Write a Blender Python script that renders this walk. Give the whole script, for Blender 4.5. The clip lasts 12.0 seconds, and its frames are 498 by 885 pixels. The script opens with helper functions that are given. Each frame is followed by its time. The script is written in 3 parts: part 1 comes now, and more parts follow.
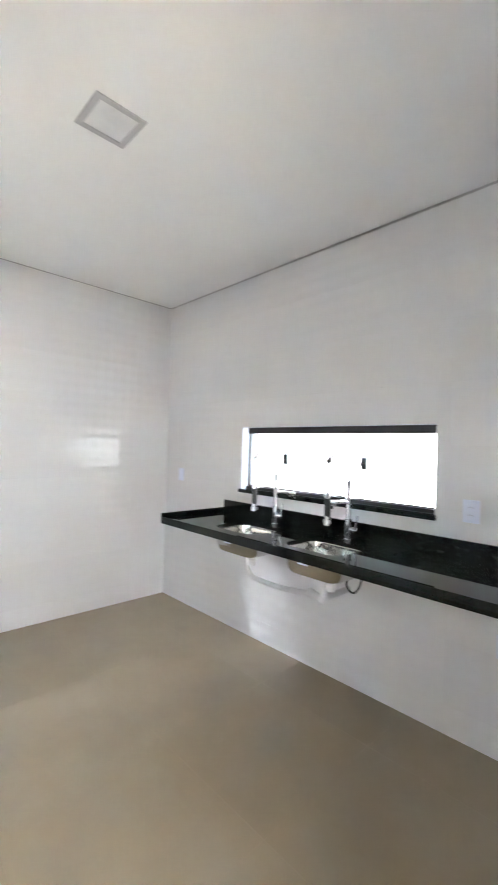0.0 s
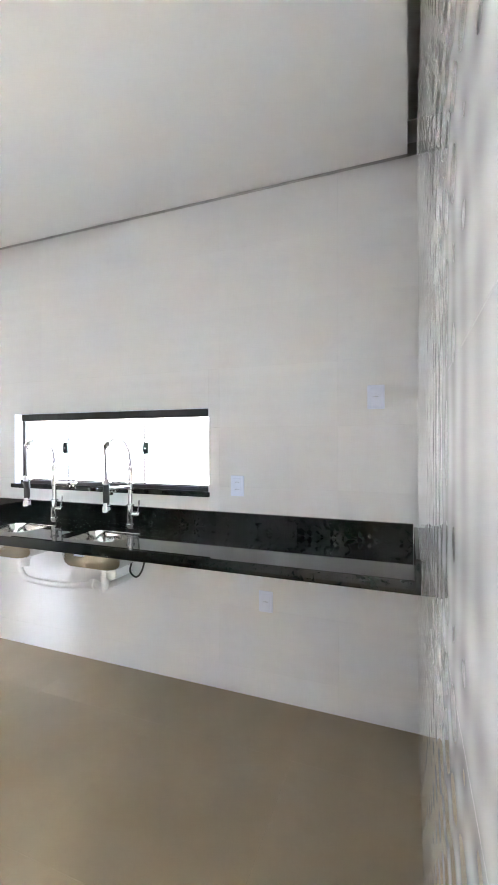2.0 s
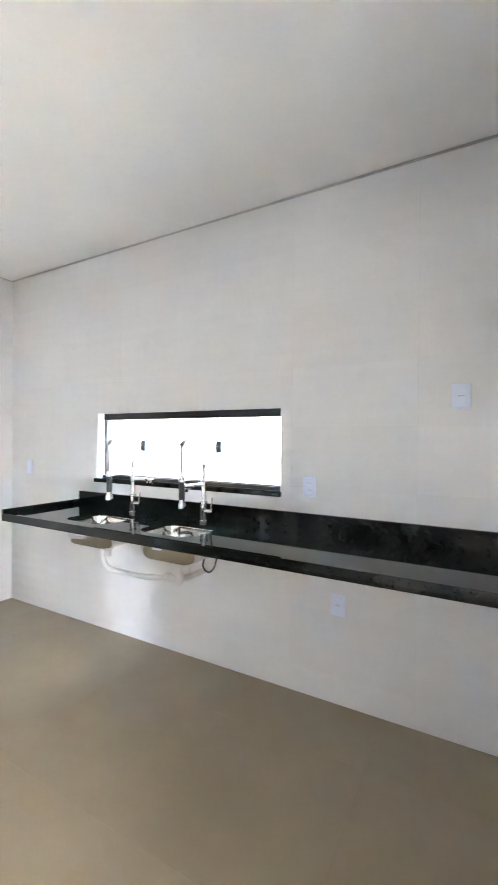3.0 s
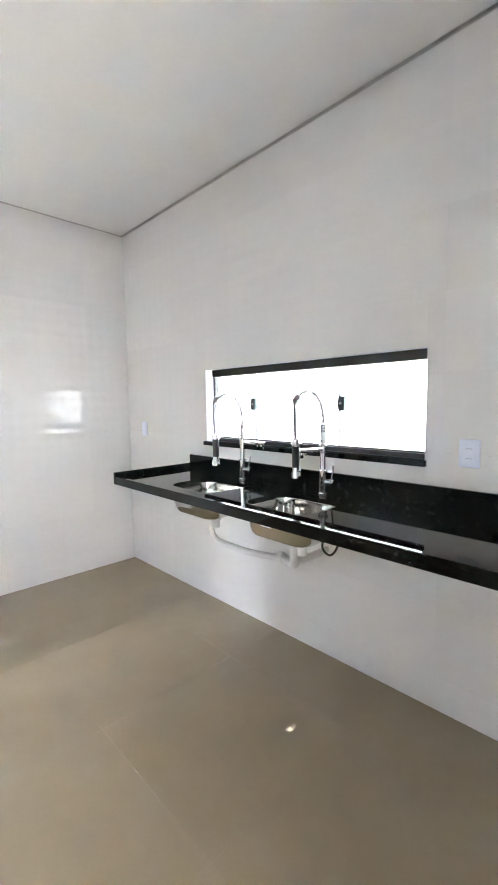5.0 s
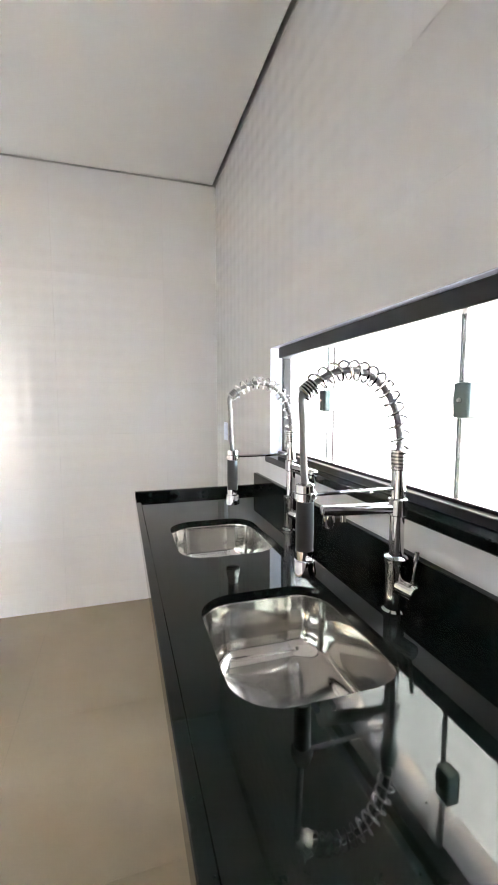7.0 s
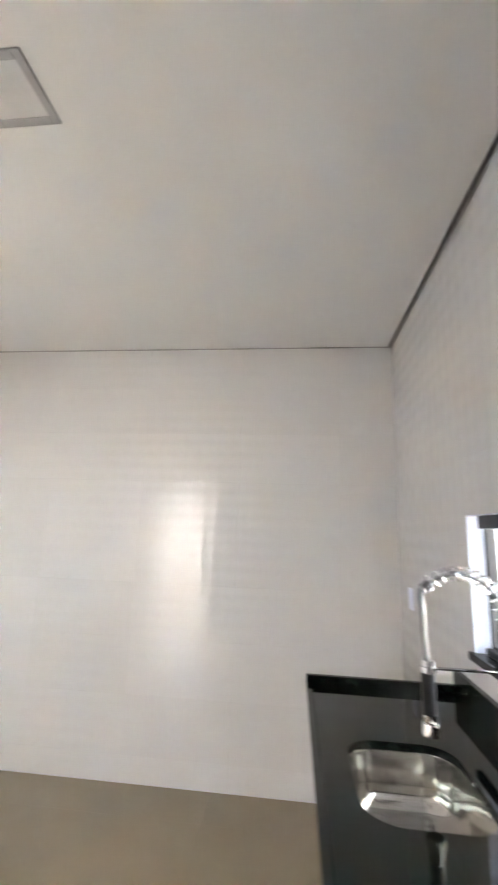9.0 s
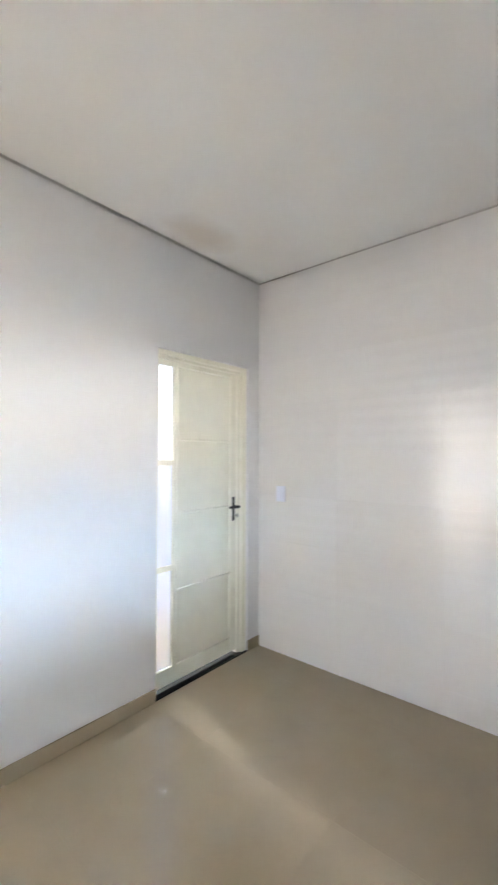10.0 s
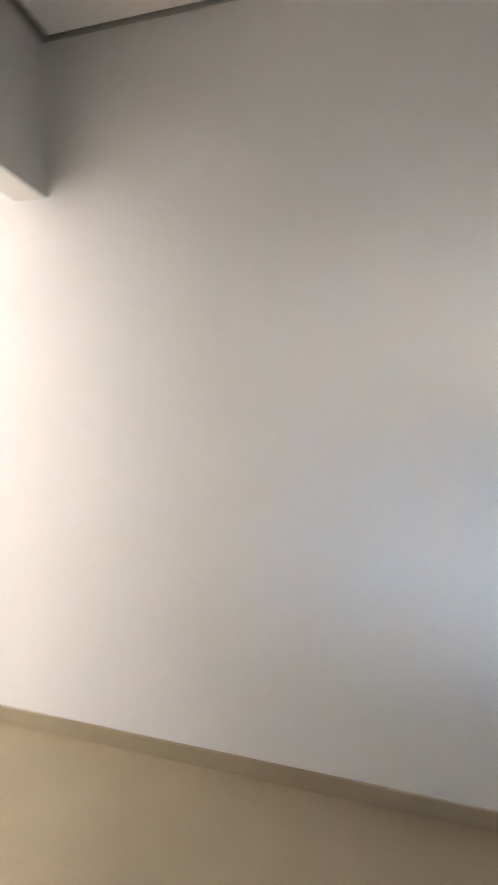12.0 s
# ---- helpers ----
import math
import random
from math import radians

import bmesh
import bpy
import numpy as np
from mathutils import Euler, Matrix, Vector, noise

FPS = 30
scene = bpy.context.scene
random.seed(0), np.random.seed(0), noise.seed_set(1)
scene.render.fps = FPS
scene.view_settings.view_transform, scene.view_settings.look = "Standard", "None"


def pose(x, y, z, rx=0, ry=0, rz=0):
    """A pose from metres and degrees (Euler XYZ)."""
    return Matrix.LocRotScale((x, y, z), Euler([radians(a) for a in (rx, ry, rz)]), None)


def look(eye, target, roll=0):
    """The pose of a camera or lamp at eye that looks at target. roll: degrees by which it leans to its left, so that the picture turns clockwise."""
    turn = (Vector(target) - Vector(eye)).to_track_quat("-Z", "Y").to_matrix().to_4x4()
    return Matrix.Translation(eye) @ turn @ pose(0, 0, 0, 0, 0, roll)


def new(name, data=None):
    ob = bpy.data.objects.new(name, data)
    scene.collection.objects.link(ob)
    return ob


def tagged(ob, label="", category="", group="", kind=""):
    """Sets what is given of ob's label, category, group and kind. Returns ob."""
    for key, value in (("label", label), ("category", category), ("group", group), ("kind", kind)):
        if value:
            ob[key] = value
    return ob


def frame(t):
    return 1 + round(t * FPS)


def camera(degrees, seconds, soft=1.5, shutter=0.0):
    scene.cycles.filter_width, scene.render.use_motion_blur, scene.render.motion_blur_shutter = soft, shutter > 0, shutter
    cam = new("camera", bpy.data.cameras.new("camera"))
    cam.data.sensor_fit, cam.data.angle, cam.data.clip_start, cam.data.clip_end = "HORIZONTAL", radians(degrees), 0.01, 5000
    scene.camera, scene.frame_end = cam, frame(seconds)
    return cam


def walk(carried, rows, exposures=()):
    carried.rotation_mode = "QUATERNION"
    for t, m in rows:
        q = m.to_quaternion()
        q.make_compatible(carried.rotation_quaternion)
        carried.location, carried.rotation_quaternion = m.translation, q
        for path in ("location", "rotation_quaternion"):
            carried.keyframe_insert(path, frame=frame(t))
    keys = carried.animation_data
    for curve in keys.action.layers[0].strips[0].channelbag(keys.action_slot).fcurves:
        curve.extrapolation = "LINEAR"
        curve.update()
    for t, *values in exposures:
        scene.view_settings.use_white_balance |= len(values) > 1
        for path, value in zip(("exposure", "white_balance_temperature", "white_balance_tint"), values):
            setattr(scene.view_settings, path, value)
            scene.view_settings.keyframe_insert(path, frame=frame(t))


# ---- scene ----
PATH = [
    (0, (3.426, -2.196, 1.405), (1.98, -0.814, 1.428), 1.8),
    (0.5, (3.483, -2.133, 1.39), (2.308, -0.515, 1.391), 1.0),
    (1, (3.519, -2.113, 1.364), (2.563, -0.357, 1.374), 0.6),
    (1.5, (3.543, -2.115, 1.365), (2.774, -0.269, 1.367), 0.1),
    (2, (3.579, -2.101, 1.367), (2.865, -0.233, 1.363), -0.1),
    (2.5, (3.556, -2.111, 1.359), (2.748, -0.281, 1.358), 0.3),
    (3, (3.527, -2.12, 1.375), (2.544, -0.379, 1.362), 0.5),
    (3.5, (3.476, -2.152, 1.394), (2.342, -0.505, 1.359), 0.3),
    (5.5, (3.163, -1.438, 1.322), (1.616, -0.192, 1.093), -1.0),
    (6, (3.001, -1.036, 1.348), (1.292, -0.024, 1.115), -0.4),
    (6.5, (2.835, -0.698, 1.322), (0.986, 0.016, 1.054), -0.0),
    (8.5, (2.751, -0.582, 1.433), (0.767, -0.433, 1.643), 0.3),
    (9, (2.704, -0.634, 1.483), (0.757, -0.853, 1.885), 2.0),
    (9.5, (2.592, -0.807, 1.46), (0.776, -1.615, 1.682), 2.0),
    (10, (2.453, -0.971, 1.417), (0.925, -2.261, 1.473), 0.2),
    (10.5, (2.211, -1.088, 1.403), (0.945, -2.635, 1.365), -1.0),
    (11, (2.064, -1.151, 1.391), (0.98, -2.829, 1.322), -2.0),
    (11.4, (2.104, -1.222, 1.378), (1.42, -3.099, 1.29), -1.5),
    (11.5, (2.127, -1.265, 1.371), (1.619, -3.197, 1.291), -1.0),
    (12, (2.475, -1.521, 1.379), (2.939, -3.459, 1.213), 0.8),
]
cam = camera(61.6, 12.0, 1.5, 0.4)
EXPO = 4.5
LIVING_W, LIVING_S = .45, 88.0
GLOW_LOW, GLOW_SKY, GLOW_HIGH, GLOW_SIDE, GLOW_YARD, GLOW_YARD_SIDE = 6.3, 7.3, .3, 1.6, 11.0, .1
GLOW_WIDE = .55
YS0, YS1 = .18, .62
walk(cam, [(t, look(e, a, r)) for t, e, a, r in PATH], exposures=[(0.0, EXPO + .03, 6200, 14), (1.5, EXPO + .42, 6180, 14), (2.5, EXPO + .42, 6180, 14), (3.5, EXPO + .28, 6200, 14), (5.5, EXPO + .18, 6300, 14), (6.5, EXPO + .05, 6480, 15), (9.0, EXPO - .3, 6700, 16), (9.6, EXPO - .42, 6400, 15), (10.5, EXPO - .68, 6400, 15), (11.3, EXPO - .82, 6450, 15), (12.0, EXPO - 1.4, 6750, 17)])

# ---- world, sun and daylight ----
world = bpy.data.worlds.new("world")
scene.world = world
world.use_nodes = True
wn = world.node_tree
sky = wn.nodes.new("ShaderNodeTexSky")
sky.sky_type = "NISHITA"
sky.sun_disc = False
sky.sun_elevation = radians(52)
sky.sun_rotation = radians(200)
sky.dust_density = 8.0
wn.links.new(sky.outputs[0], wn.nodes["Background"].inputs[0])
wn.nodes["Background"].inputs[1].default_value = 0.15

sun = new("sun", bpy.data.lights.new("sun", "SUN"))
sun.data.energy = 4.0
sun.data.angle = radians(0.5)
sun.data.color = (1, .96, .9)
sun.matrix_world = look((0, 0, 0), (.27, .55, -.78))


def added_daylight(name, place, target, w, h, watts, colour):
    ob = new(name, bpy.data.lights.new(name, "AREA"))
    ob.data.shape = "RECTANGLE"
    ob.data.size, ob.data.size_y = w, h
    ob.data.energy, ob.data.color = watts, colour
    ob.matrix_world = look(place, target)
    return ob


# added area lamps stand in for living room daylight; their openings are unseen
added_daylight("added_daylight", (8.06, -3.0, 1.45), (0, -3.0, 1.45), 1.0, 1.1, LIVING_W, (.97, .985, 1))
added_daylight("added_daylight", (6.2, -6.06, 1.4), (6.2, 0, 1.4), 2.6, 2.3, LIVING_S, (.91, .96, 1))

# ---- materials ----


class Nodes:
    def __init__(self, name):
        self.mat = bpy.data.materials.new(name)
        self.mat.use_nodes = True
        self.t = self.mat.node_tree
        self.b = self.t.nodes["Principled BSDF"]

    def n(self, kind, **ins):
        node = self.t.nodes.new("ShaderNode" + kind)
        for k, v in ins.items():
            self.put(node.inputs[k.replace("_", " ")], v)
        return node

    def put(self, socket, v):
        if isinstance(v, bpy.types.NodeSocket):
            self.t.links.new(v, socket)
        else:
            socket.default_value = v

    def m(self, op, a, b=0.0, c=0.0):
        node = self.t.nodes.new("ShaderNodeMath")
        node.operation = op
        for s, v in zip(node.inputs, (a, b, c)):
            self.put(s, v)
        return node.outputs[0]

    def set(self, **ins):
        for k, v in ins.items():
            self.put(self.b.inputs[k.replace("_", " ")], v)

    def coords(self):
        return self.n("NewGeometry").outputs["Position"]

    def noise(self, scale, detail=3.0, rough=.55, vec=None):
        node = self.n("TexNoise", Scale=scale, Detail=detail, Roughness=rough)
        self.put(node.inputs["Vector"], vec or self.coords())
        return node.outputs["Fac"]

    def ramp(self, fac, lo, hi, c0, c1):
        node = self.t.nodes.new("ShaderNodeValToRGB")
        node.color_ramp.elements[0].position, node.color_ramp.elements[1].position = lo, hi
        node.color_ramp.elements[0].color, node.color_ramp.elements[1].color = (*c0, 1), (*c1, 1)
        self.put(node.inputs[0], fac)
        return node.outputs[0]

    def span(self, fac, a, b):
        return self.m("MULTIPLY_ADD", fac, b - a, a)

    def bump(self, height, strength, distance):
        node = self.n("Bump", Strength=strength, Distance=distance, Height=height)
        self.set(Normal=node.outputs[0])


def plain(name, colour, rough=.5, metal=0.0, vary=.06, scale=9.0, bump=.05, grain=120.0):
    """A surface with mild unevenness of colour and gloss, and a fine grain."""
    k = Nodes(name)
    f = k.noise(scale)
    dark = tuple(c * (1 - vary) for c in colour)
    light = tuple(min(1, c * (1 + vary)) for c in colour)
    k.set(Base_Color=k.ramp(f, .3, .7, dark, light), Metallic=metal, Roughness=k.span(k.noise(scale * 3), rough * .85, rough * 1.15))
    if bump:
        k.bump(k.noise(grain), bump, .002)
    return k.mat


def tile_material():
    """Glossy white ceramic with a pressed relief of small pillows."""
    k = Nodes("white_relief_tile")
    sep = k.n("SeparateXYZ", Vector=k.coords())
    period = .325 / 4
    u = k.m("MULTIPLY", k.m("ADD", sep.outputs[0], sep.outputs[1]), 2 * math.pi / period)
    v = k.m("MULTIPLY", k.m("SUBTRACT", sep.outputs[2], 1.446), 2 * math.pi / period)
    # rows of soft pillows, every second column shifted by half a row
    pillow = k.m("ADD", k.m("MULTIPLY", k.m("COSINE", u), .5), k.m("COSINE", v))
    cross = k.m("COSINE", k.m("MULTIPLY", u, .5))
    h = k.m("ADD", k.m("MULTIPLY", pillow, .22), k.m("MULTIPLY", k.m("MULTIPLY", cross, k.m("COSINE", k.m("MULTIPLY", v, .5))), .14))
    rnd = k.n("ObjectInfo").outputs["Random"]
    tone = k.m("ADD", k.m("MULTIPLY", rnd, .35), k.m("MULTIPLY", k.noise(3.0), .65))
    k.set(Base_Color=k.ramp(tone, .25, .75, (.755, .75, .745), (.79, .787, .783)), Roughness=k.span(k.noise(5.0), .03, .06))
    k.b.inputs["Specular IOR Level"].default_value = .5
    k.bump(h, 1.0, .0022)
    return k.mat


def granite_material():
    k = Nodes("black_green_granite")
    f = k.noise(38.0, 6.0, .7)
    g = k.noise(9.0, 4.0)
    col = k.ramp(k.m("ADD", k.m("MULTIPLY", f, .7), k.m("MULTIPLY", g, .3)), .45, .72, (.003, .0052, .0047), (.0115, .0205, .017))
    vor = k.n("TexVoronoi", Vector=k.coords(), Scale=120.0)
    fleck = k.ramp(vor.outputs["Distance"], .03, .09, (1, 1, 1), (0, 0, 0))
    mix = k.t.nodes.new("ShaderNodeMix")
    mix.data_type = "RGBA"
    k.put(mix.inputs[0], k.m("MULTIPLY", fleck, .025))
    k.put(mix.inputs[6], col)
    mix.inputs[7].default_value = (.16, .2, .19, 1)
    k.set(Base_Color=mix.outputs[2], Roughness=k.span(k.noise(20.0), .015, .04), Specular_IOR_Level=.31)
    k.bump(k.noise(200.0), .01, .001)
    return k.mat


def floor_material():
    k = Nodes("polished_beige_porcelain")
    rnd = k.n("ObjectInfo").outputs["Random"]
    f = k.m("ADD", k.m("MULTIPLY", k.noise(4.0, 5.0, .6), .7), k.m("MULTIPLY", rnd, .03))
    g = k.noise(160.0, 2.0)
    col = k.ramp(k.m("ADD", k.m("MULTIPLY", f, .85), k.m("MULTIPLY", g, .15)), .3, .7, (.372, .306, .208), (.417, .348, .242))
    smear = k.noise(2.2, 5.0, .65)
    k.set(Base_Color=col, Roughness=k.span(smear, .045, .11))
    k.bump(k.noise(3.0, 2.0), .02, .004)
    return k.mat


def paint_material(name, colour, rough, vary=.025):
    k = Nodes(name)
    f = k.noise(1.6, 4.0)
    k.set(Base_Color=k.ramp(f, .3, .7, tuple(c * (1 - vary) for c in colour), colour), Roughness=k.span(k.noise(6.0), rough * .9, rough * 1.1))
    k.bump(k.m("ADD", k.noise(260.0, 2.0), k.noise(12.0, 2.0)), .06, .0012)
    return k.mat


def ceiling_material():
    """White plaster with one faint brown damp stain."""
    k = Nodes("white_plaster_ceiling")
    pos = k.coords()
    sep = k.n("SeparateXYZ", Vector=pos)
    wob = k.m("MULTIPLY", k.m("SUBTRACT", k.noise(7.0, 4.0), .5), .5)
    dx = k.m("DIVIDE", k.m("SUBTRACT", sep.outputs[0], .78), .26)
    dy = k.m("DIVIDE", k.m("SUBTRACT", sep.outputs[1], -2.74), .17)
    d = k.m("ADD", k.m("SQRT", k.m("ADD", k.m("MULTIPLY", dx, dx), k.m("MULTIPLY", dy, dy))), wob)
    base = k.ramp(k.noise(1.5, 3.0), .3, .7, (.86, .86, .855), (.885, .885, .88))
    mix = k.t.nodes.new("ShaderNodeMix")
    mix.data_type = "RGBA"
    stain = k.n("MapRange", Value=d)
    stain.inputs["From Min"].default_value, stain.inputs["From Max"].default_value = .35, 1.1
    stain.inputs["To Min"].default_value, stain.inputs["To Max"].default_value = .5, 0
    k.put(mix.inputs[0], stain.outputs[0])
    k.put(mix.inputs[6], base)
    mix.inputs[7].default_value = (.66, .57, .47, 1)
    k.set(Base_Color=mix.outputs[2], Roughness=.9)
    k.bump(k.noise(90.0, 2.0), .05, .001)
    return k.mat


def glass_material(name, rough, tint):
    k = Nodes(name)
    k.set(Base_Color=(*tint, 1), Roughness=rough, Transmission_Weight=1.0, IOR=1.45)
    return k.mat


def steel_material(name, rough, colour=(.62, .61, .59)):
    k = Nodes(name)
    k.set(Base_Color=(*colour, 1), Metallic=1.0, Roughness=k.span(k.noise(40.0, 3.0), rough * .7, rough * 1.3))
    k.bump(k.noise(18.0, 2.0), .008, .001)
    return k.mat


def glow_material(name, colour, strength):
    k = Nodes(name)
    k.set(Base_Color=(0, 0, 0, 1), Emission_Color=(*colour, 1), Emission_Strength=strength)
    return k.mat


M_TILE = tile_material()
M_GRANITE = granite_material()
M_FLOOR = floor_material()
M_CEIL = ceiling_material()
M_PAINT = paint_material("white_satin_wall_paint", (.755, .748, .742), .62)
M_OUTER = paint_material("white_outside_render", (.75, .74, .72), .8)
M_GROUT = plain("pale_grout", (.70, .68, .65), .9)
M_GROUT_F = plain("beige_grout", (.385, .318, .212), .9)
M_CREAM = plain("cream_enamel", (.86, .84, .715), .3, vary=.02, bump=.03)
M_BLACK = plain("black_aluminium", (.012, .012, .014), .35, vary=.2)
M_BLACKP = plain("black_plastic", (.014, .014, .015), .3, vary=.2)
M_LATCH = plain("grey_green_latch_metal", (.10, .13, .13), .3, metal=.6)
M_WHITEP = plain("white_plastic", (.76, .81, .93), .3, vary=.02, bump=0)
M_GREYP = plain("grey_print", (.35, .36, .4), .5)
M_HOSE = plain("grey_hose", (.17, .17, .175), .3)
M_PVC = plain("white_pvc", (.70, .69, .68), .4)
M_STEEL = steel_material("polished_sink_steel", .11)
M_CHROME = steel_material("chrome", .06, (.6, .6, .61))
M_LAMPF = plain("grey_lamp_frame", (.48, .48, .49), .6)
M_SHADOW = plain("shade_grey_profile", (.46, .455, .44), .7)
M_DIFF = plain("white_lamp_diffuser", (.74, .74, .74), .5, bump=0)
M_GLASS = glass_material("clear_window_glass", 0.0, (.97, 1, .985))
M_DOORGLASS = glass_material("hazy_door_glass", .3, (.64, .69, .87))
M_CONCRETE = plain("pale_concrete", (.52, .49, .44), .9, scale=2.0)

# ---- mesh helpers ----


def bm_box(x0, x1, y0, y1, z0, z1, bevel=0.0, segments=1):
    bm = bmesh.new()
    bmesh.ops.create_cube(bm, size=1, matrix=Matrix.Translation(((x0 + x1) / 2, (y0 + y1) / 2, (z0 + z1) / 2)) @ Matrix.Diagonal((x1 - x0, y1 - y0, z1 - z0, 1)))
    if bevel:
        bmesh.ops.bevel(bm, geom=bm.edges[:], offset=bevel, segments=segments, affect="EDGES", profile=.5)
    return bm


def bm_join(*bms):
    out = bmesh.new()
    for b in bms:
        me = bpy.data.meshes.new("tmp")
        b.to_mesh(me)
        b.free()
        out.from_mesh(me)
        bpy.data.meshes.remove(me)
    return out


def bm_lathe(profile, at=(0, 0, 0), axis=None, n=24):
    """A turned shape from (radius, height) pairs, closed at both ends."""
    bm = bmesh.new()
    rings = [[bm.verts.new((r * math.cos(2 * math.pi * i / n), r * math.sin(2 * math.pi * i / n), z)) for i in range(n)] for r, z in profile]
    for a, b in zip(rings, rings[1:]):
        for i in range(n):
            bm.faces.new((a[i], a[(i + 1) % n], b[(i + 1) % n], b[i]))
    bm.faces.new(rings[0][::-1])
    bm.faces.new(rings[-1])
    m = Matrix.Translation(at)
    if axis:
        m = m @ Vector(axis).to_track_quat("Z", "Y").to_matrix().to_4x4()
    bm.transform(m)
    return bm


def bm_tube(points, radius, n=12):
    """A round tube along points."""
    pts = [Vector(p) for p in points]
    bm = bmesh.new()
    rings = []
    side = None
    for i, p in enumerate(pts):
        d = (pts[min(i + 1, len(pts) - 1)] - pts[max(i - 1, 0)]).normalized()
        if side is None:
            side = d.orthogonal().normalized()
        side = (side - d * side.dot(d)).normalized()
        up = d.cross(side)
        rings.append([bm.verts.new(p + radius * (math.cos(2 * math.pi * j / n) * side + math.sin(2 * math.pi * j / n) * up)) for j in range(n)])
    for a, b in zip(rings, rings[1:]):
        for j in range(n):
            bm.faces.new((a[j], a[(j + 1) % n], b[(j + 1) % n], b[j]))
    bm.faces.new(rings[0][::-1])
    bm.faces.new(rings[-1])
    return bm


def bezier(p0, p1, p2, p3, n=24):
    p0, p1, p2, p3 = map(Vector, (p0, p1, p2, p3))
    return [(1 - t) ** 3 * p0 + 3 * (1 - t) ** 2 * t * p1 + 3 * (1 - t) * t * t * p2 + t ** 3 * p3 for t in (i / n for i in range(n + 1))]


def smooth_path(points, n=8):
    """A Catmull-Rom curve through points."""
    p = [Vector(q) for q in points]
    p = [2 * p[0] - p[1]] + p + [2 * p[-1] - p[-2]]
    out = []
    for i in range(1, len(p) - 2):
        a, b, c, d = p[i - 1:i + 3]
        for k in range(n):
            t = k / n
            out.append(.5 * (2 * b + (c - a) * t + (2 * a - 5 * b + 4 * c - d) * t * t + (3 * b - a - 3 * c + d) * t ** 3))
    out.append(p[-2])
    return out


def rounded(x0, x1, y0, y1, r, n=8):
    """Corner-rounded outline, counter-clockwise."""
    out = []
    for cx, cy, a in ((x1 - r, y1 - r, 0), (x0 + r, y1 - r, 90), (x0 + r, y0 + r, 180), (x1 - r, y0 + r, 270)):
        for i in range(n + 1):
            w = radians(a + 90 * i / n)
            out.append((cx + r * math.cos(w), cy + r * math.sin(w)))
    return out


def mesh_ob(name, bm, material, smooth=False):
    bmesh.ops.recalc_face_normals(bm, faces=bm.faces)
    me = bpy.data.meshes.new(name)
    bm.to_mesh(me)
    bm.free()
    me.materials.append(material)
    ob = new(name, me)
    if smooth:
        for f in me.polygons:
            f.use_smooth = True
        me.set_sharp_from_angle(angle=radians(35))
    return ob


def part(name, bm, material, parent, label="", smooth=False):
    ob = mesh_ob(name, bm, material, smooth)
    ob.parent = parent
    if label:
        ob["label"] = label
    return ob


def thing(name, label, category, at=(0, 0, 0), group=""):
    e = new(name)
    e.location = at
    return tagged(e, label, category, group)


def structure(name, bm, material, label):
    return tagged(mesh_ob(name, bm, material), label, "", "", "structure")


# ---- the large structure ----
LX, SY, H = 3.62, -2.945, 2.701     # east face, south face, ceiling
WX0, WX1, WZ0, WZ1 = 1.057, 2.533, 1.074, 1.557    # window opening
T = .008                            # tile thickness

wall_north = structure("wall_north", bm_join(
    bm_box(-.2, WX0, T, .16, -.1, 3.0), bm_box(WX1, 8.2, T, .16, -.1, 2.9),
    bm_box(WX0, WX1, T, .16, -.1, WZ0), bm_box(WX0, WX1, T, .16, WZ1, 2.9)), M_GROUT, "grout-bedded wall behind white relief tiles")
wall_west = structure("wall_west", bm_box(-.2, -T, SY - .15, T, -.1, 2.9), M_GROUT, "wall behind glossy white relief tiles")
EY = -1.88
wall_east = structure("wall_east", bm_box(LX + T, LX + .145, EY, T, -.1, 2.9), M_GROUT, "short wall behind glossy white tiles at the counter's end")
wall_end = structure("trim", bm_box(LX, LX + .145, EY - .012, EY, 0, 2.16), M_PAINT, "white painted wall end beside the opening")
DX0, DX1, DZ1 = .128, .940, 2.045
wall_south = structure("wall_south", bm_join(
    bm_box(-.2, DX0, SY - .15, SY, -.1, 2.9), bm_box(DX1, 4.7, SY - .15, SY, -.1, 2.9),
    bm_box(DX0, DX1, SY - .15, SY, DZ1, 2.9)), M_PAINT, "smooth white satin-painted wall around the door")
beam = structure("beam", bm_box(LX, LX + .145, SY, EY, 2.16, 2.9), M_PAINT, "white painted beam over the wide opening")
upper = structure("wall_east_upper", bm_box(LX + .146, 8.2, -6.2, .0, 2.72, 2.9), M_CEIL, "white plaster ceiling of the next room")

# ceiling: a dropped plaster panel with a shadow gap all round, under a slab
G, GE = .026, .045
structure("ceiling", bm_join(bm_box(G, LX - GE, SY + G, -G, H, H + .03), bm_box(-.2, LX, SY - .1, .1, H + .17, 3.0)), M_CEIL,
          "white plaster ceiling with a dark shadow gap and a brown stain")

# profile strips whose grey puts the gap's shade into the colour
structure("trim", bm_join(bm_box(.004, LX - .004, -.004, .0, H + .002, H + .06), bm_box(.004, LX - .004, SY, SY + .004, H + .002, H + .06),
          bm_box(.0, .004, SY, 0, H + .002, H + .06), bm_box(LX - .004, LX, SY, 0, H + .002, H + .06)), M_SHADOW, "grey profile strip, toned to stand in for shade in the ceiling gap")

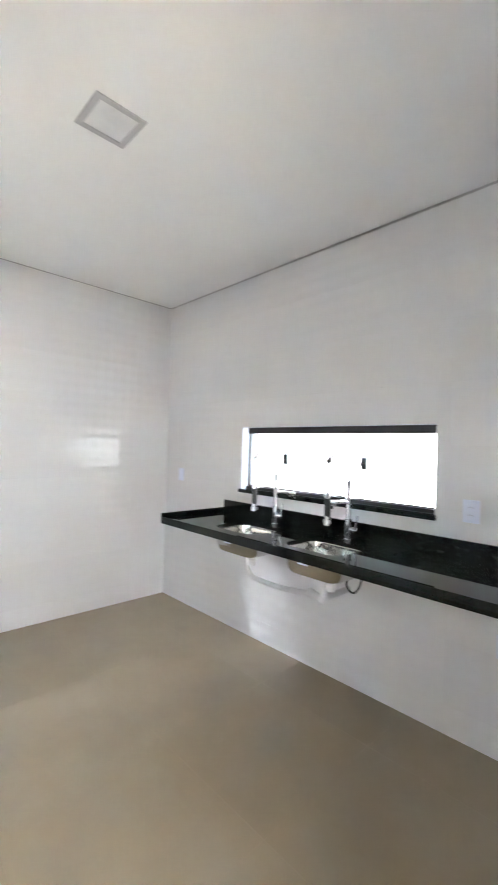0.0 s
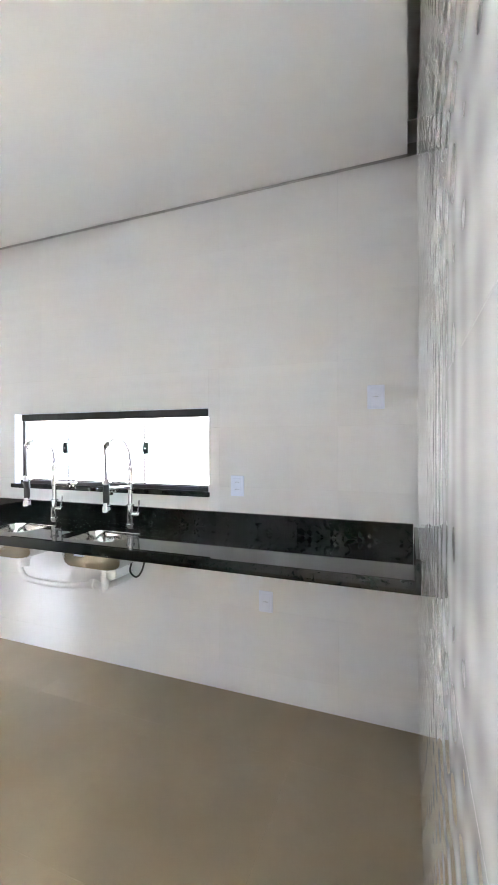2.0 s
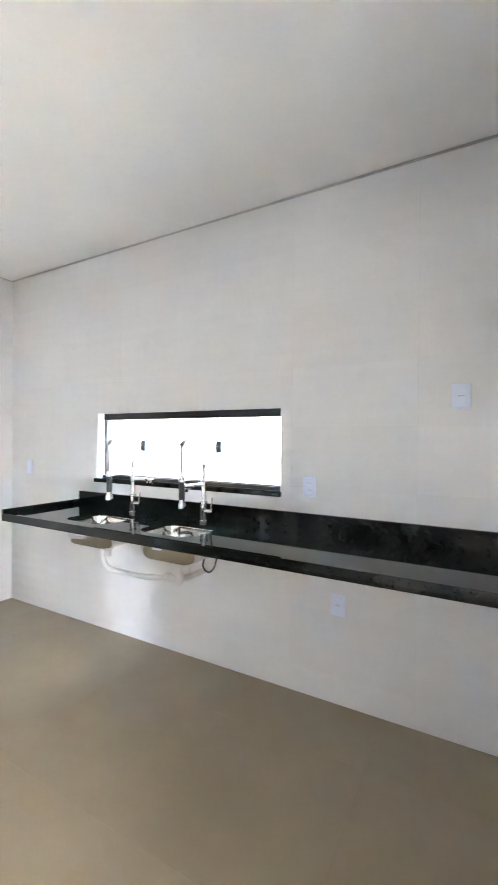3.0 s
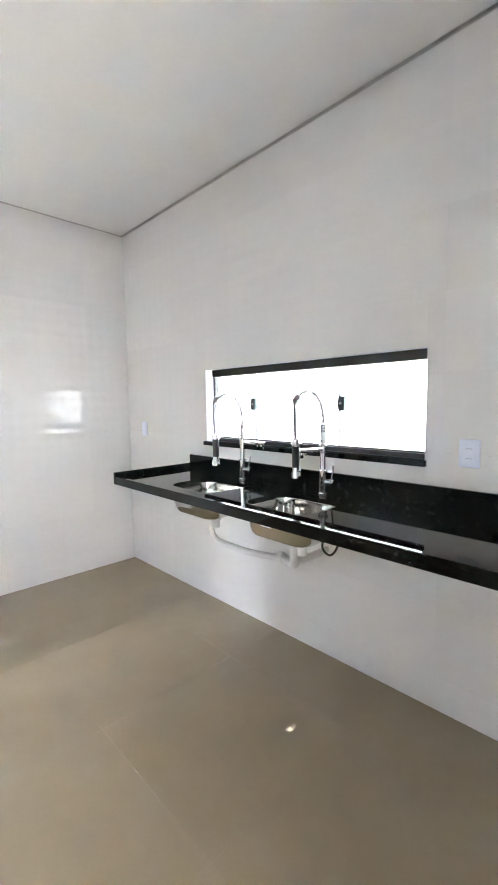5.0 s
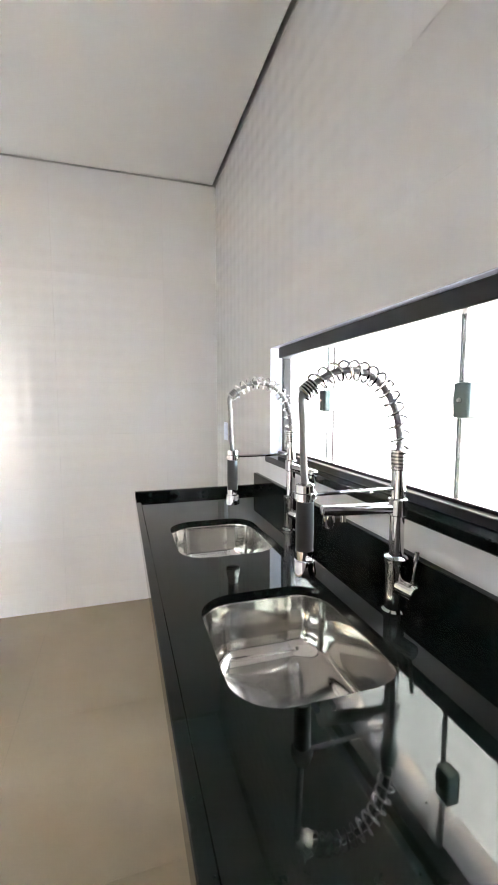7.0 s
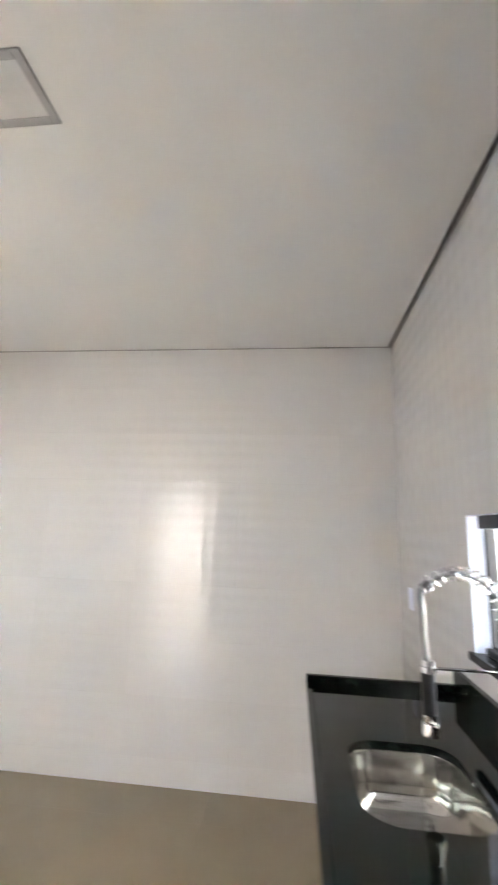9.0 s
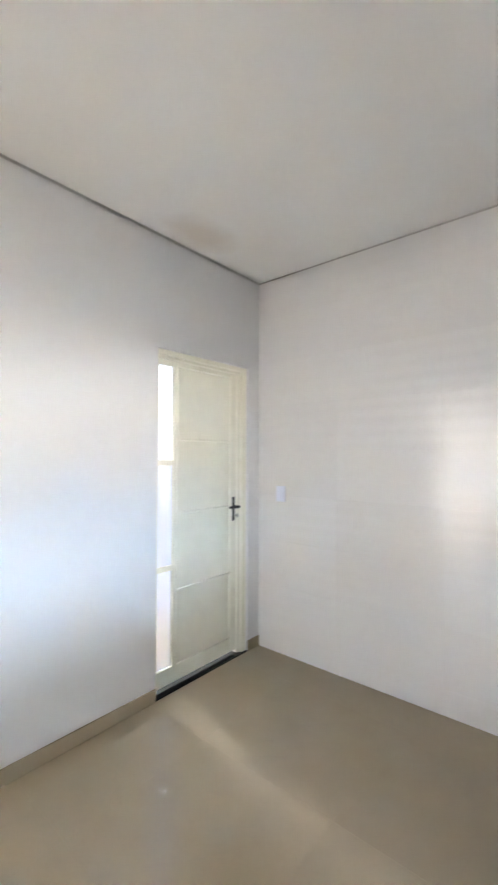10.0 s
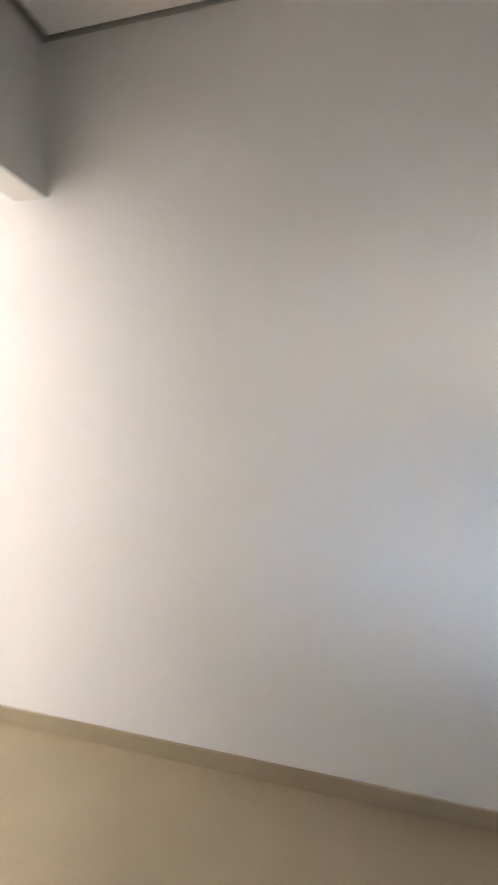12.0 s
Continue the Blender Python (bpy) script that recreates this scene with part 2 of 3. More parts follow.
# next room beyond the opening
structure("wall_living_east", bm_join(
    bm_box(8.05, 8.2, -6.1, -3.5, -.1, 2.9), bm_box(8.05, 8.2, -2.5, .1, -.1, 2.9),
    bm_box(8.05, 8.2, -3.5, -2.5, 2.0, 2.9), bm_box(8.05, 8.2, -3.5, -2.5, -.1, .9)), M_PAINT, "white wall with a window opening")

# unseen wall, its opening made up to hold the south lamp
structure("wall_living_south", bm_join(
    bm_box(4.55, 4.7, -6.15, SY - .15, -.1, 2.9), bm_box(4.7, 4.9, -6.15, -6.0, -.1, 2.9), bm_box(7.5, 8.2, -6.15, -6.0, -.1, 2.9),
    bm_box(4.9, 7.5, -6.15, -6.0, 2.55, 2.9), bm_box(4.9, 7.5, -6.15, -6.0, -.1, .25)), M_PAINT, "unseen white wall with an opening made for an added lamp")

# baseboard of floor tile along the painted wall
for i, (x0, x1) in enumerate(((0, DX0), (DX1, 4.7))):
    structure("baseboard", bm_box(x0, x1, SY, SY + .009, 0, .075, .002), M_FLOOR, "beige porcelain baseboard strip")

# yard behind the door; the wall gap and roof are added to shape its light
structure("ground", bm_box(-60, 60, -60, 60, -.35, -.12), M_CONCRETE, "pale concrete ground outside")
structure("yard_floor", bm_box(-.6, 3.2, -5.6, SY - .15, -.12, -.02), M_OUTER, "pale floor of the back yard")
structure("yard_wall", bm_join(bm_box(-.75, -.6, -5.6, SY - .15, -.1, 3.3), bm_box(3.2, 3.35, -5.6, -5.2, -.1, 3.3), bm_box(3.2, 3.35, -5.2, SY - .15, 2.5, 3.3), bm_box(YS0, YS1, -5.6, -5.45, -.1, 2.2),
          bm_box(-.6, YS0, -5.6, -5.45, -.1, 3.3), bm_box(YS1, 3.2, -5.6, -5.45, -.1, 3.3)), M_OUTER, "white rendered yard walls")
structure("yard_sun_blocker", bm_box(-.75, 3.6, -5.8, SY - .15, 3.3, 3.4), M_OUTER, "unseen white slab added over the yard to block direct sun")

# assumed side yard behind the window; unseen walls and roof slab shape the daylight
structure("side_yard_floor", bm_box(-4, 7.5, .16, 7, -.12, -.06), M_CONCRETE, "pale concrete side yard")
structure("side_yard_wall", bm_join(bm_box(-4.15, -4, .16, 8.02, -.1, 3.4), bm_box(7.5, 7.65, .16, 8.02, -.1, 3.4)), M_OUTER, "unseen white side walls added beyond the window")
structure("unseen_side_roof", bm_box(-4, 7.5, .16, 1.1, 2.75, 2.85), M_OUTER, "unseen white roof slab that cuts off steep sky light")
# glowing panels added outside the window, standing in for bright yard and sky
structure("backdrop", bm_box(1.4, 4.4, 8.0, 8.02, -.1, .95), glow_material("low_warm_glow", (1, .96, .89), GLOW_LOW), "glowing panel standing in for a sunlit yard beyond the window")
structure("backdrop", bm_box(1.4, 4.4, 8.0, 8.02, 1.75, 3.2), glow_material("blue_sky_glow", (.50, .74, 1), GLOW_SKY), "glowing blue panel standing in for open sky beyond the window")
structure("backdrop", bm_box(-4, 7.5, 8.04, 8.06, -.1, 3.3), glow_material("distance_glow", (1, .99, .97), GLOW_SIDE), "wide glowing panel standing in for the bright distance beyond the window")
structure("backdrop", bm_box(-40, 20, 8.2, 8.22, 3.3, 40), glow_material("high_sky_glow", (.84, 1, .94), GLOW_HIGH), "pale glowing panel standing in for high sky beyond the window")
# made-up glowing end panels, so the window reflects bright on the tiles
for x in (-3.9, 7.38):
    structure("backdrop", bm_box(x, x + .02, .3, 7.9, -.05, 2.7), glow_material("side_end_glow", (.97, 1, .99), GLOW_WIDE), "glowing panel added at the side yard's end to brighten window reflections")
# added yard glows: one casts the streak on the floor, one fills the walls
structure("backdrop", bm_box(YS0 - .1, YS1 + .1, -5.75, -5.73, 2.1, 3.4), glow_material("yard_streak_glow", (.88, .93, 1), GLOW_YARD), "glowing panel added above the yard wall to cast the floor streak")
structure("backdrop", bm_box(3.5, 3.52, -5.4, -3.2, 0, 2.6), glow_material("yard_fill_glow", (.84, .88, 1), GLOW_YARD_SIDE), "dim glowing panel added to brighten the yard walls")

# added glowing tube and wires, drawing the amber line reflected in the counter
strip = tagged(new("amber_reflection_line"), "thin glowing amber tube added to draw a line in the counter's reflection", "strip light")
strip.location = (1.2, 1.06, 2.065)
part("tube", bm_tube([(-.9, 0, 0), (.74, 0, 0)], .006, 8), glow_material("amber_glow", (1, .50, .10), 3.0), strip, "glowing amber tube")
for x in (-.85, .69):
    part("wire", bm_tube([(x, 0, .005), (x, 0, .685)], .001, 6), M_BLACKP, strip, "thin wire added to hang the amber tube")

# ---- window ----
win = tagged(new("window_1"), "wide black-framed sliding window over the counter", "", "", "structure")
part("top_track", bm_box(WX0 + .035, WX1 - .008, .024, .085, 1.509, WZ1 - .002, .003), M_BLACK, win)
part("bottom_track", bm_join(bm_box(WX0 + .02, WX1 - .002, .028, .09, WZ0 + .012, WZ0 + .034, .002), bm_box(WX0 + .02, WX1 - .002, .052, .06, WZ0 + .034, WZ0 + .042)), M_BLACK, win)
part("jamb", bm_box(WX0 + .022, WX0 + .042, .045, .085, WZ0 + .034, 1.516, .002), M_BLACK, win)
part("jamb", bm_box(WX1 - .016, WX1 - .002, .062, .085, WZ0 + .034, 1.516, .002), M_BLACK, win)
part("reveal", bm_join(bm_box(WX0, WX0 + .006, -.001, .16, WZ0 + .012, WZ1 - .006), bm_box(WX1 - .002, WX1 + .004, .003, .16, WZ0 + .012, WZ1 - .006),
     bm_box(WX0, WX1, .003, .16, WZ1 - .002, WZ1 + .004)), M_WHITEP, win, "white window reveal")
part("window_sill", bm_box(WX0 - .02, WX1 + .008, -.018, .165, WZ0 - .016, WZ0 + .011, .003), M_GRANITE, win, "polished black granite sill")
for x0, x1, y in ((WX0 + .04, 1.492, .074), (1.445, 2.069, .060), (2.054, WX1 - .014, .074)):
    pane = part("pane", bm_box(x0, x1, y, y + .008, WZ0 + .036, 1.518), M_GLASS, win)
    pane.visible_shadow = False
for x in (1.450, 2.080):
    latch = part("latch", bm_join(bm_box(x - .020, x + .022, .048, .088, 1.290, 1.366, .006, 2), bm_box(x - .028, x - .018, .054, .078, 1.312, 1.342, .003)), M_LATCH, win, "dark metal glass latch")
    part("latch_button", bm_lathe([(.006, 0), (.006, .004), (.004, .006)], (x + .001, .049, 1.328), (0, -1, 0), 12), M_CHROME, latch)
for x, y in ((1.4625, .0715), (2.0615, .0715)):
    part("edge_seal", bm_box(x - .004, x + .004, y - .0025, y + .002, WZ0 + .04, 1.516), M_LATCH, win)

# ---- door ----
door = tagged(new("door_1"), "closed cream metal door with a narrow side strip of glass", "", "", "structure")
FY = SY - .012
part("frame_head", bm_join(bm_box(DX0, DX1, FY - .12, FY, 2.012, DZ1 - .002, .003), bm_box(DX0 + .02, DX1 - .02, FY - .09, FY - .016, 1.992, 2.012, .002)), M_CREAM, door)
part("jamb", bm_join(bm_box(DX0 + .002, DX0 + .05, FY - .12, FY, .0, 2.012, .003), bm_box(DX0 + .05, DX0 + .078, FY - .09, FY - .018, .0, 2.0, .003)), M_CREAM, door)
part("jamb", bm_join(bm_box(DX1 - .018, DX1 - .002, FY - .12, FY, .0, 2.012, .003)), M_CREAM, door)
LY = SY - .040       # front face of the leaf
leaf = part("leaf", bm_join(
    bm_box(.208, .268, LY - .035, LY, .03, 1.992, .002), bm_box(.758, .786, LY - .035, LY, .03, 1.992, .002), bm_box(.903, .921, LY - .035, LY, .03, 1.992, .002),
    bm_box(.268, .758, LY - .035, LY, 1.962, 1.992, .002), bm_box(.268, .758, LY - .035, LY, .03, .125, .002),
    bm_box(.786, .903, LY - .035, LY, 1.957, 1.992, .002), bm_box(.786, .903, LY - .035, LY, .03, .128, .002),
    bm_box(.786, .903, LY - .035, LY, 1.345, 1.380, .002), bm_box(.786, .903, LY - .035, LY, .706, .740, .002)), M_CREAM, door)
zs = [.125, .578, 1.048, 1.505, 1.962]
for a, b in zip(zs, zs[1:]):
    part("panel", bm_box(.269, .757, LY - .02, LY - .008, a + .003, b - .003, .002), M_CREAM, leaf)
for z in zs[1:-1]:
    part("moulding", bm_box(.262, .764, LY - .015, LY + .005, z - .007, z + .007, .003), M_CREAM, leaf)
part("moulding", bm_box(.268, .276, LY - .015, LY + .003, .125, 1.962, .002), M_CREAM, leaf)
part("moulding", bm_box(.75, .758, LY - .015, LY + .003, .125, 1.962, .002), M_CREAM, leaf)
for a, b in ((.128, .706), (.740, 1.345), (1.380, 1.957)):
    pane = part("pane", bm_box(.787, .902, LY - .02, LY - .015, a, b), M_DOORGLASS, leaf, "lightly hazed glass pane")
    pane.visible_shadow = False
handle = part("handle", bm_box(.231, .253, LY, LY + .007, .945, 1.112, .003, 2), M_BLACKP, leaf, "black door handle")
part("lever", bm_join(bm_lathe([(.011, 0), (.010, .04), (.012, .048)], (.242, LY, 1.045), (0, 1, 0), 16), bm_tube(smooth_path([(.222, LY + .045, 1.045), (.25, LY + .047, 1.046), (.285, LY + .044, 1.045), (.318, LY + .042, 1.046)], 5), .0085, 10)), M_BLACKP, handle, "", True)
part("keyhole", bm_lathe([(.0075, 0), (.0075, .010), (.005, .012)], (.242, LY, .985), (0, 1, 0), 14), M_CHROME, handle)
part("key", bm_join(bm_box(.2405, .2435, LY + .012, LY + .034, .981, .989), bm_box(.2405, .2435, LY + .03, LY + .05, .972, .998, .001)), M_CHROME, handle)
structure("threshold", bm_box(DX0 + .001, DX1 - .001, SY - .15, SY + .004, -.05, .006, .002), M_GRANITE, "black granite door threshold")

# ---- counter ----
CX0, CY0, CZ = .851, -.574, .888
SINKS = ((1.485, -.33), (2.088, -.335))
SW, SD, SR = .185, .150, .085


def counter_slab():
    bm = bmesh.new()
    loops = [[(CX0, CY0), (LX - .001, CY0), (LX - .001, -.001), (CX0, -.001)]]
    for cx, cy in SINKS:
        loops.append(rounded(cx - SW, cx + SW, cy - SD, cy + SD, SR))
    for lp in loops:
        vs = [bm.verts.new((x, y, CZ)) for x, y in lp]
        for a, b in zip(vs, vs[1:] + vs[:1]):
            bm.edges.new((a, b))
    bmesh.ops.triangle_fill(bm, edges=bm.edges[:], use_beauty=True)
    ex = bmesh.ops.extrude_face_region(bm, geom=bm.faces[:])
    bmesh.ops.translate(bm, verts=[v for v in ex["geom"] if isinstance(v, bmesh.types.BMVert)], vec=(0, 0, -.022))
    return bm


counter = thing("countertop", "polished black-green granite counter fixed to the tiled wall", "countertop", (CX0, CY0, CZ))


def cpart(name, bm, mat=M_GRANITE, label=""):
    bm.transform(Matrix.Translation((-CX0, -CY0, -CZ)))
    return part(name, bm, mat, counter, label)


cpart("slab", counter_slab())
cpart("front_apron", bm_box(CX0 + .021, LX - .001, CY0 - .004, CY0 + .018, .845, CZ + .006, .002))
cpart("side_apron", bm_box(CX0 - .001, CX0 + .020, CY0 - .004, -.001, .845, CZ + .031, .002))
cpart("backsplash", bm_box(CX0 + .03, LX - .021, -.021, -.0012, CZ + .0005, .982, .002))
cpart("side_splash", bm_box(LX - .020, LX - .0012, CY0 + .002, -.0012, CZ + .0005, .966, .002))


def sink(cx, cy):
    s = thing("sink", "polished stainless steel sink bowl under the black counter", "sink", (cx, cy, CZ - .022), "pair of steel sinks")
    bm = bmesh.new()
    spec = ((-.02, .0, .001), (.003, 0, .001), (.004, -.004, .0), (.010, -.08, .0), (.016, -.105, .0), (.028, -.122, .0), (.048, -.131, .0), (.10, -.134, .0), (.135, -.137, 0))
    rings = []
    for inset, z, _ in spec:
        r = max(SR - inset * .8, .012)
        w, d = SW - inset + .002, SD - inset + .002
        rings.append([bm.verts.new((x, y, z)) for x, y in rounded(-w, w, -d, d, min(r, d - .001))])
    for a, b in zip(rings, rings[1:]):
        for i in range(len(a)):
            bm.faces.new((a[i], a[(i + 1) % len(a)], b[(i + 1) % len(a)], b[i]))
    bm.faces.new(rings[-1])
    bowl = part("bowl", bm, M_STEEL, s, "", True)
    sol = bowl.modifiers.new("thickness", "SOLIDIFY")
    sol.thickness, sol.offset = .0012, -1
    dr = part("drain", bm_lathe([(.046, .0), (.046, .004), (.041, .005), (.036, .002), (.034, .001)], (.07, 0, -.136), None, 32), M_CHROME, s, "", True)
    st = part("strainer", bm_lathe([(.024, 0), (.024, .004), (.02, .007), (.008, .008), (.007, .014), (.004, .016)], (.07, 0, -.134), None, 24), M_CHROME, dr, "", True)
    for i in range(8):
        a = i * math.pi / 4
        part("slot", bm_box(.0265, .0325, -.0025, .0025, .0022, .0046), M_BLACKP, dr).matrix_local = Matrix.Translation((.07, 0, -.136)) @ Matrix.Rotation(a, 4, "Z")
    part("tailpiece", bm_lathe([(.045, 0), (.045, -.012), (.034, -.016), (.024, -.03), (.024, -.065)], (.05, 0, -.1395), None, 20), M_PVC, s, "white plastic drain outlet", True)
    sticker = part("sticker", bm_box(-.055, .005, -SD + .0005, -SD + .0015, -.062, -.03), M_WHITEP, s, "white paper sticker")
    part("print", bm_box(-.045, -.01, -SD - .0005, -SD + .0004, -.052, -.044), M_GREYP, sticker)
    return s


for c in SINKS:
    sink(*c)


def faucet(x, y, spout_dir, reach):
    f = thing("faucet", "tall chrome spring kitchen faucet with a black pull-down spray", "faucet", (x, y, CZ), "pair of spring faucets")
    part("body", bm_lathe([(.026, 0), (.026, .006), (.021, .010), (.021, .105), (.024, .108), (.024, .118), (.016, .122)]), M_CHROME, f, "", True)
    part("column", bm_lathe([(.0145, .118), (.0145, .205), (.019, .208), (.019, .240), (.0145, .243), (.0145, .300), (.017, .303)]), M_CHROME, f, "", True)
    part("collar", bm_join(*[bm_lathe([(.016, z), (.0185, z + .002), (.0185, z + .005), (.016, z + .007)]) for z in [.300 + .007 * i for i in range(6)]]), M_CHROME, f, "", True)
    lev = part("lever_base", bm_lathe([(.016, 0), (.016, .038), (.013, .042)], (.015, 0, .060), (1, .15, 0), 20), M_CHROME, f, "", True)
    part("lever", bm_tube([(.046, .004, .062), (.050, .006, .10), (.054, .008, .145)], .0045, 10), M_CHROME, lev, "", True)
    arch = bezier((0, 0, .335), (0, .004, .495), (0, .087 - reach, .535), (0, .007 - reach, .462), 48)
    part("inner_hose", bm_tube(arch, .0072, 10), M_HOSE, f, "grey hose inside the spring", True)
    coil = []
    turns, per = 14, 16
    for i in range(turns * per + 1):
        s = i / (turns * per)
        k = s * (len(arch) - 1)
        j = min(int(k), len(arch) - 2)
        p = arch[j].lerp(arch[j + 1], k - j)
        d = (arch[j + 1] - arch[j]).normalized()
        a = Vector((1, 0, 0))
        b = d.cross(a)
        w = 2 * math.pi * i / per
        coil.append(p + .0185 * (math.cos(w) * a + math.sin(w) * b))
    part("spring", bm_tube(coil, .0025, 6), M_CHROME, f, "open chrome coil spring", True)
    d = (arch[-1] - arch[-3]).normalized()
    part("spring_end", bm_join(*[bm_lathe([(.013, 0), (.0165, .002), (.0165, .004), (.013, .0055)], arch[-1] + d * (.006 * i - .012), d, 18) for i in range(5)]), M_CHROME, f, "", True)
    part("hose", bm_tube(smooth_path([arch[-1], arch[-1] + d * .02, (0, -.006 - reach, .40), (0, -.004 - reach, .33), (0, -reach, .272)], 6), .0068, 12), M_HOSE, f, "grey flexible hose", True)
    spray = part("spray_head", bm_lathe([(.012, .285), (.0185, .282), (.0185, .252), (.0165, .25)], (0, -reach, 0)), M_CHROME, f, "", True)
    part("grip", bm_lathe([(.0165, .25), (.0172, .20), (.0165, .155)], (0, -reach, 0)), M_BLACKP, spray, "black rubber grip", True)
    part("nozzle", bm_lathe([(.0175, .156), (.0175, .138), (.0195, .136), (.0225, .118), (.0225, .108), (.018, .106)], (0, -reach, 0)), M_CHROME, spray, "", True)
    part("trigger", bm_lathe([(.006, 0), (.006, .008), (.003, .01)], (.015, -reach, .142), (1, 0, 0), 12), M_CHROME, spray, "", True)
    part("holder_arm", bm_tube([(0, -.015, .262), (0, .017 - reach, .262)], .0042, 10), M_CHROME, f, "", True)
    part("holder_ring", bm_lathe([(.0195, .256), (.0225, .257), (.0225, .267), (.0195, .268)], (0, -reach, 0)), M_CHROME, f, "", True)
    u = Vector((*spout_dir, 0)).normalized()
    arm = bm_box(-.0115, .0115, .012, .165, .212, .232, .006, 3)
    tip = bm_lathe([(.012, 0), (.012, -.022), (.010, -.025)], (0, .148, .214))
    spout = bm_join(arm, tip, bm_lathe([(.006, 0), (.006, -.014)], (0, .118, .213)))
    spout.transform(Matrix.Rotation(math.atan2(u.y, u.x) - math.pi / 2, 4, "Z"))
    part("spout", spout, M_CHROME, f, "", True)
    return f


faucet(1.502, -.088, (.95, .06), .203)
faucet(2.080, -.095, (-.12, -1), .207)

# drain pipes under the sinks
pipe = thing("drain_pipe", "white plastic drain pipe linking both sinks to the wall", "pipe", (1.475, -.3, .538))


def ppart(name, bm, mat, label="", parent=None):
    bm.transform(Matrix.Translation((-1.5, .3, -.5)))
    return part(name, bm, mat, parent or pipe, label, True)


ppart("hose", bm_tube(smooth_path([(1.515, -.33, .672), (1.515, -.325, .60), (1.535, -.31, .548), (1.60, -.29, .527), (1.75, -.28, .522), (1.90, -.27, .532), (1.975, -.265, .545)], 8), .0165, 14), M_PVC)
ppart("coupling", bm_lathe([(.022, 0), (.026, .004), (.026, .03), (.022, .034)], (1.965, -.265, .545), (1, 0, .1), 18), M_PVC)
ppart("trap", bm_tube(smooth_path([(2.118, -.335, .672), (2.118, -.33, .60), (2.10, -.31, .555), (2.05, -.27, .540), (1.99, -.264, .548)], 8), .021, 16), M_PVC)
ppart("nut", bm_lathe([(.03, 0), (.03, .022), (.026, .026)], (2.118, -.335, .655), None, 12), M_PVC)
ppart("nut", bm_lathe([(.03, 0), (.03, .022), (.026, .026)], (1.515, -.33, .655), None, 12), M_PVC)
ppart("wall_outlet", bm_tube(smooth_path([(2.05, -.27, .540), (2.06, -.15, .535), (2.06, -.001, .535)], 6), .019, 14), M_PVC)
hose = thing("water_hose", "thin black supply hose looping below the counter", "hose", (2.165, -.2, .862))
hb = bm_tube(smooth_path([(2.235, -.13, .862), (2.245, -.14, .75), (2.235, -.15, .66), (2.195, -.15, .612), (2.145, -.14, .635), (2.135, -.11, .70), (2.10, -.09, .80), (2.09, -.088, .862)], 8), .0055, 10)
hb.transform(Matrix.Translation((-2.2, .2, -.86)))
part("tube", hb, M_BLACKP, hose, "", True)

# ---- wall plates ----


def wall_plate(m, w, h, kind, label, category):
    o = thing(category.replace(" ", "_"), label, category)
    o.matrix_world = m
    bm = bm_box(-w / 2, w / 2, -.009, -.0003, -h / 2, h / 2, .004, 3)
    plate = part("plate", bm, M_WHITEP, o)
    part("insert", bm_box(-w * .3, w * .3, -.0115, -.008, -h * .36, h * .36, .002, 2), M_WHITEP, plate)
    if kind == "socket":
        for z in (-h * .17, h * .17):
            part("socket_face", bm_box(-w * .24, w * .24, -.0125, -.0112, z - h * .12, z + h * .12, .0005), M_WHITEP, plate)
            for dx in (-.009, 0, .009):
                part("hole", bm_lathe([(.0024, 0), (.0024, .0006)], (dx, -.0124, z + (.003 if dx == 0 else 0)), (0, -1, 0), 10), M_GREYP, plate)
    elif kind == "single":
        part("socket_face", bm_lathe([(.017, 0), (.016, .001)], (0, -.0112, 0), (0, -1, 0), 20), M_WHITEP, plate)
        for dx in (-.009, 0, .009):
            part("hole", bm_lathe([(.0028, 0), (.0028, .0008)], (dx, -.0122, .003 if dx == 0 else 0), (0, -1, 0), 10), M_GREYP, plate)
    elif kind == "switch":
        k = bm_box(-w * .22, w * .22, -.0155, -.011, -h * .17, h * .17, .002, 2)
        part("rocker", k, M_WHITEP, plate)
    return o


def on_north(x, z):
    return pose(x, 0, z)


wall_plate(on_north(2.710, 1.127), .078, .112, "socket", "white double socket plate on the tiled wall above the counter", "wall socket")
wall_plate(on_north(3.432, 1.581), .080, .116, "single", "white single socket plate high on the tiled wall", "wall socket")
wall_plate(on_north(2.872, .520), .078, .112, "single", "white single socket plate below the counter", "wall socket")
wall_plate(on_north(.257, 1.141), .072, .112, "blank", "white blank cover plate near the room corner", "cover plate")
wall_plate(pose(0, -2.737, 1.134, 0, 0, 90), .078, .112, "switch", "white light switch plate beside the door", "light switch")

# ---- ceiling light ----
lamp = thing("ceiling_light", "square recessed ceiling light with grey frame, switched off", "ceiling light", (1.806, -1.474, H))
a, b = .106, .080
part("frame", bm_join(bm_box(-a, a, -a, -b, -.006, .0, .0015), bm_box(-a, a, b, a, -.006, .0, .0015), bm_box(-a, -b, -b, b, -.006, .0, .0015), bm_box(b, a, -b, b, -.006, .0, .0015)), M_LAMPF, lamp)
part("diffuser", bm_box(-b, b, -b, b, -.003, -.0005), M_DIFF, lamp)

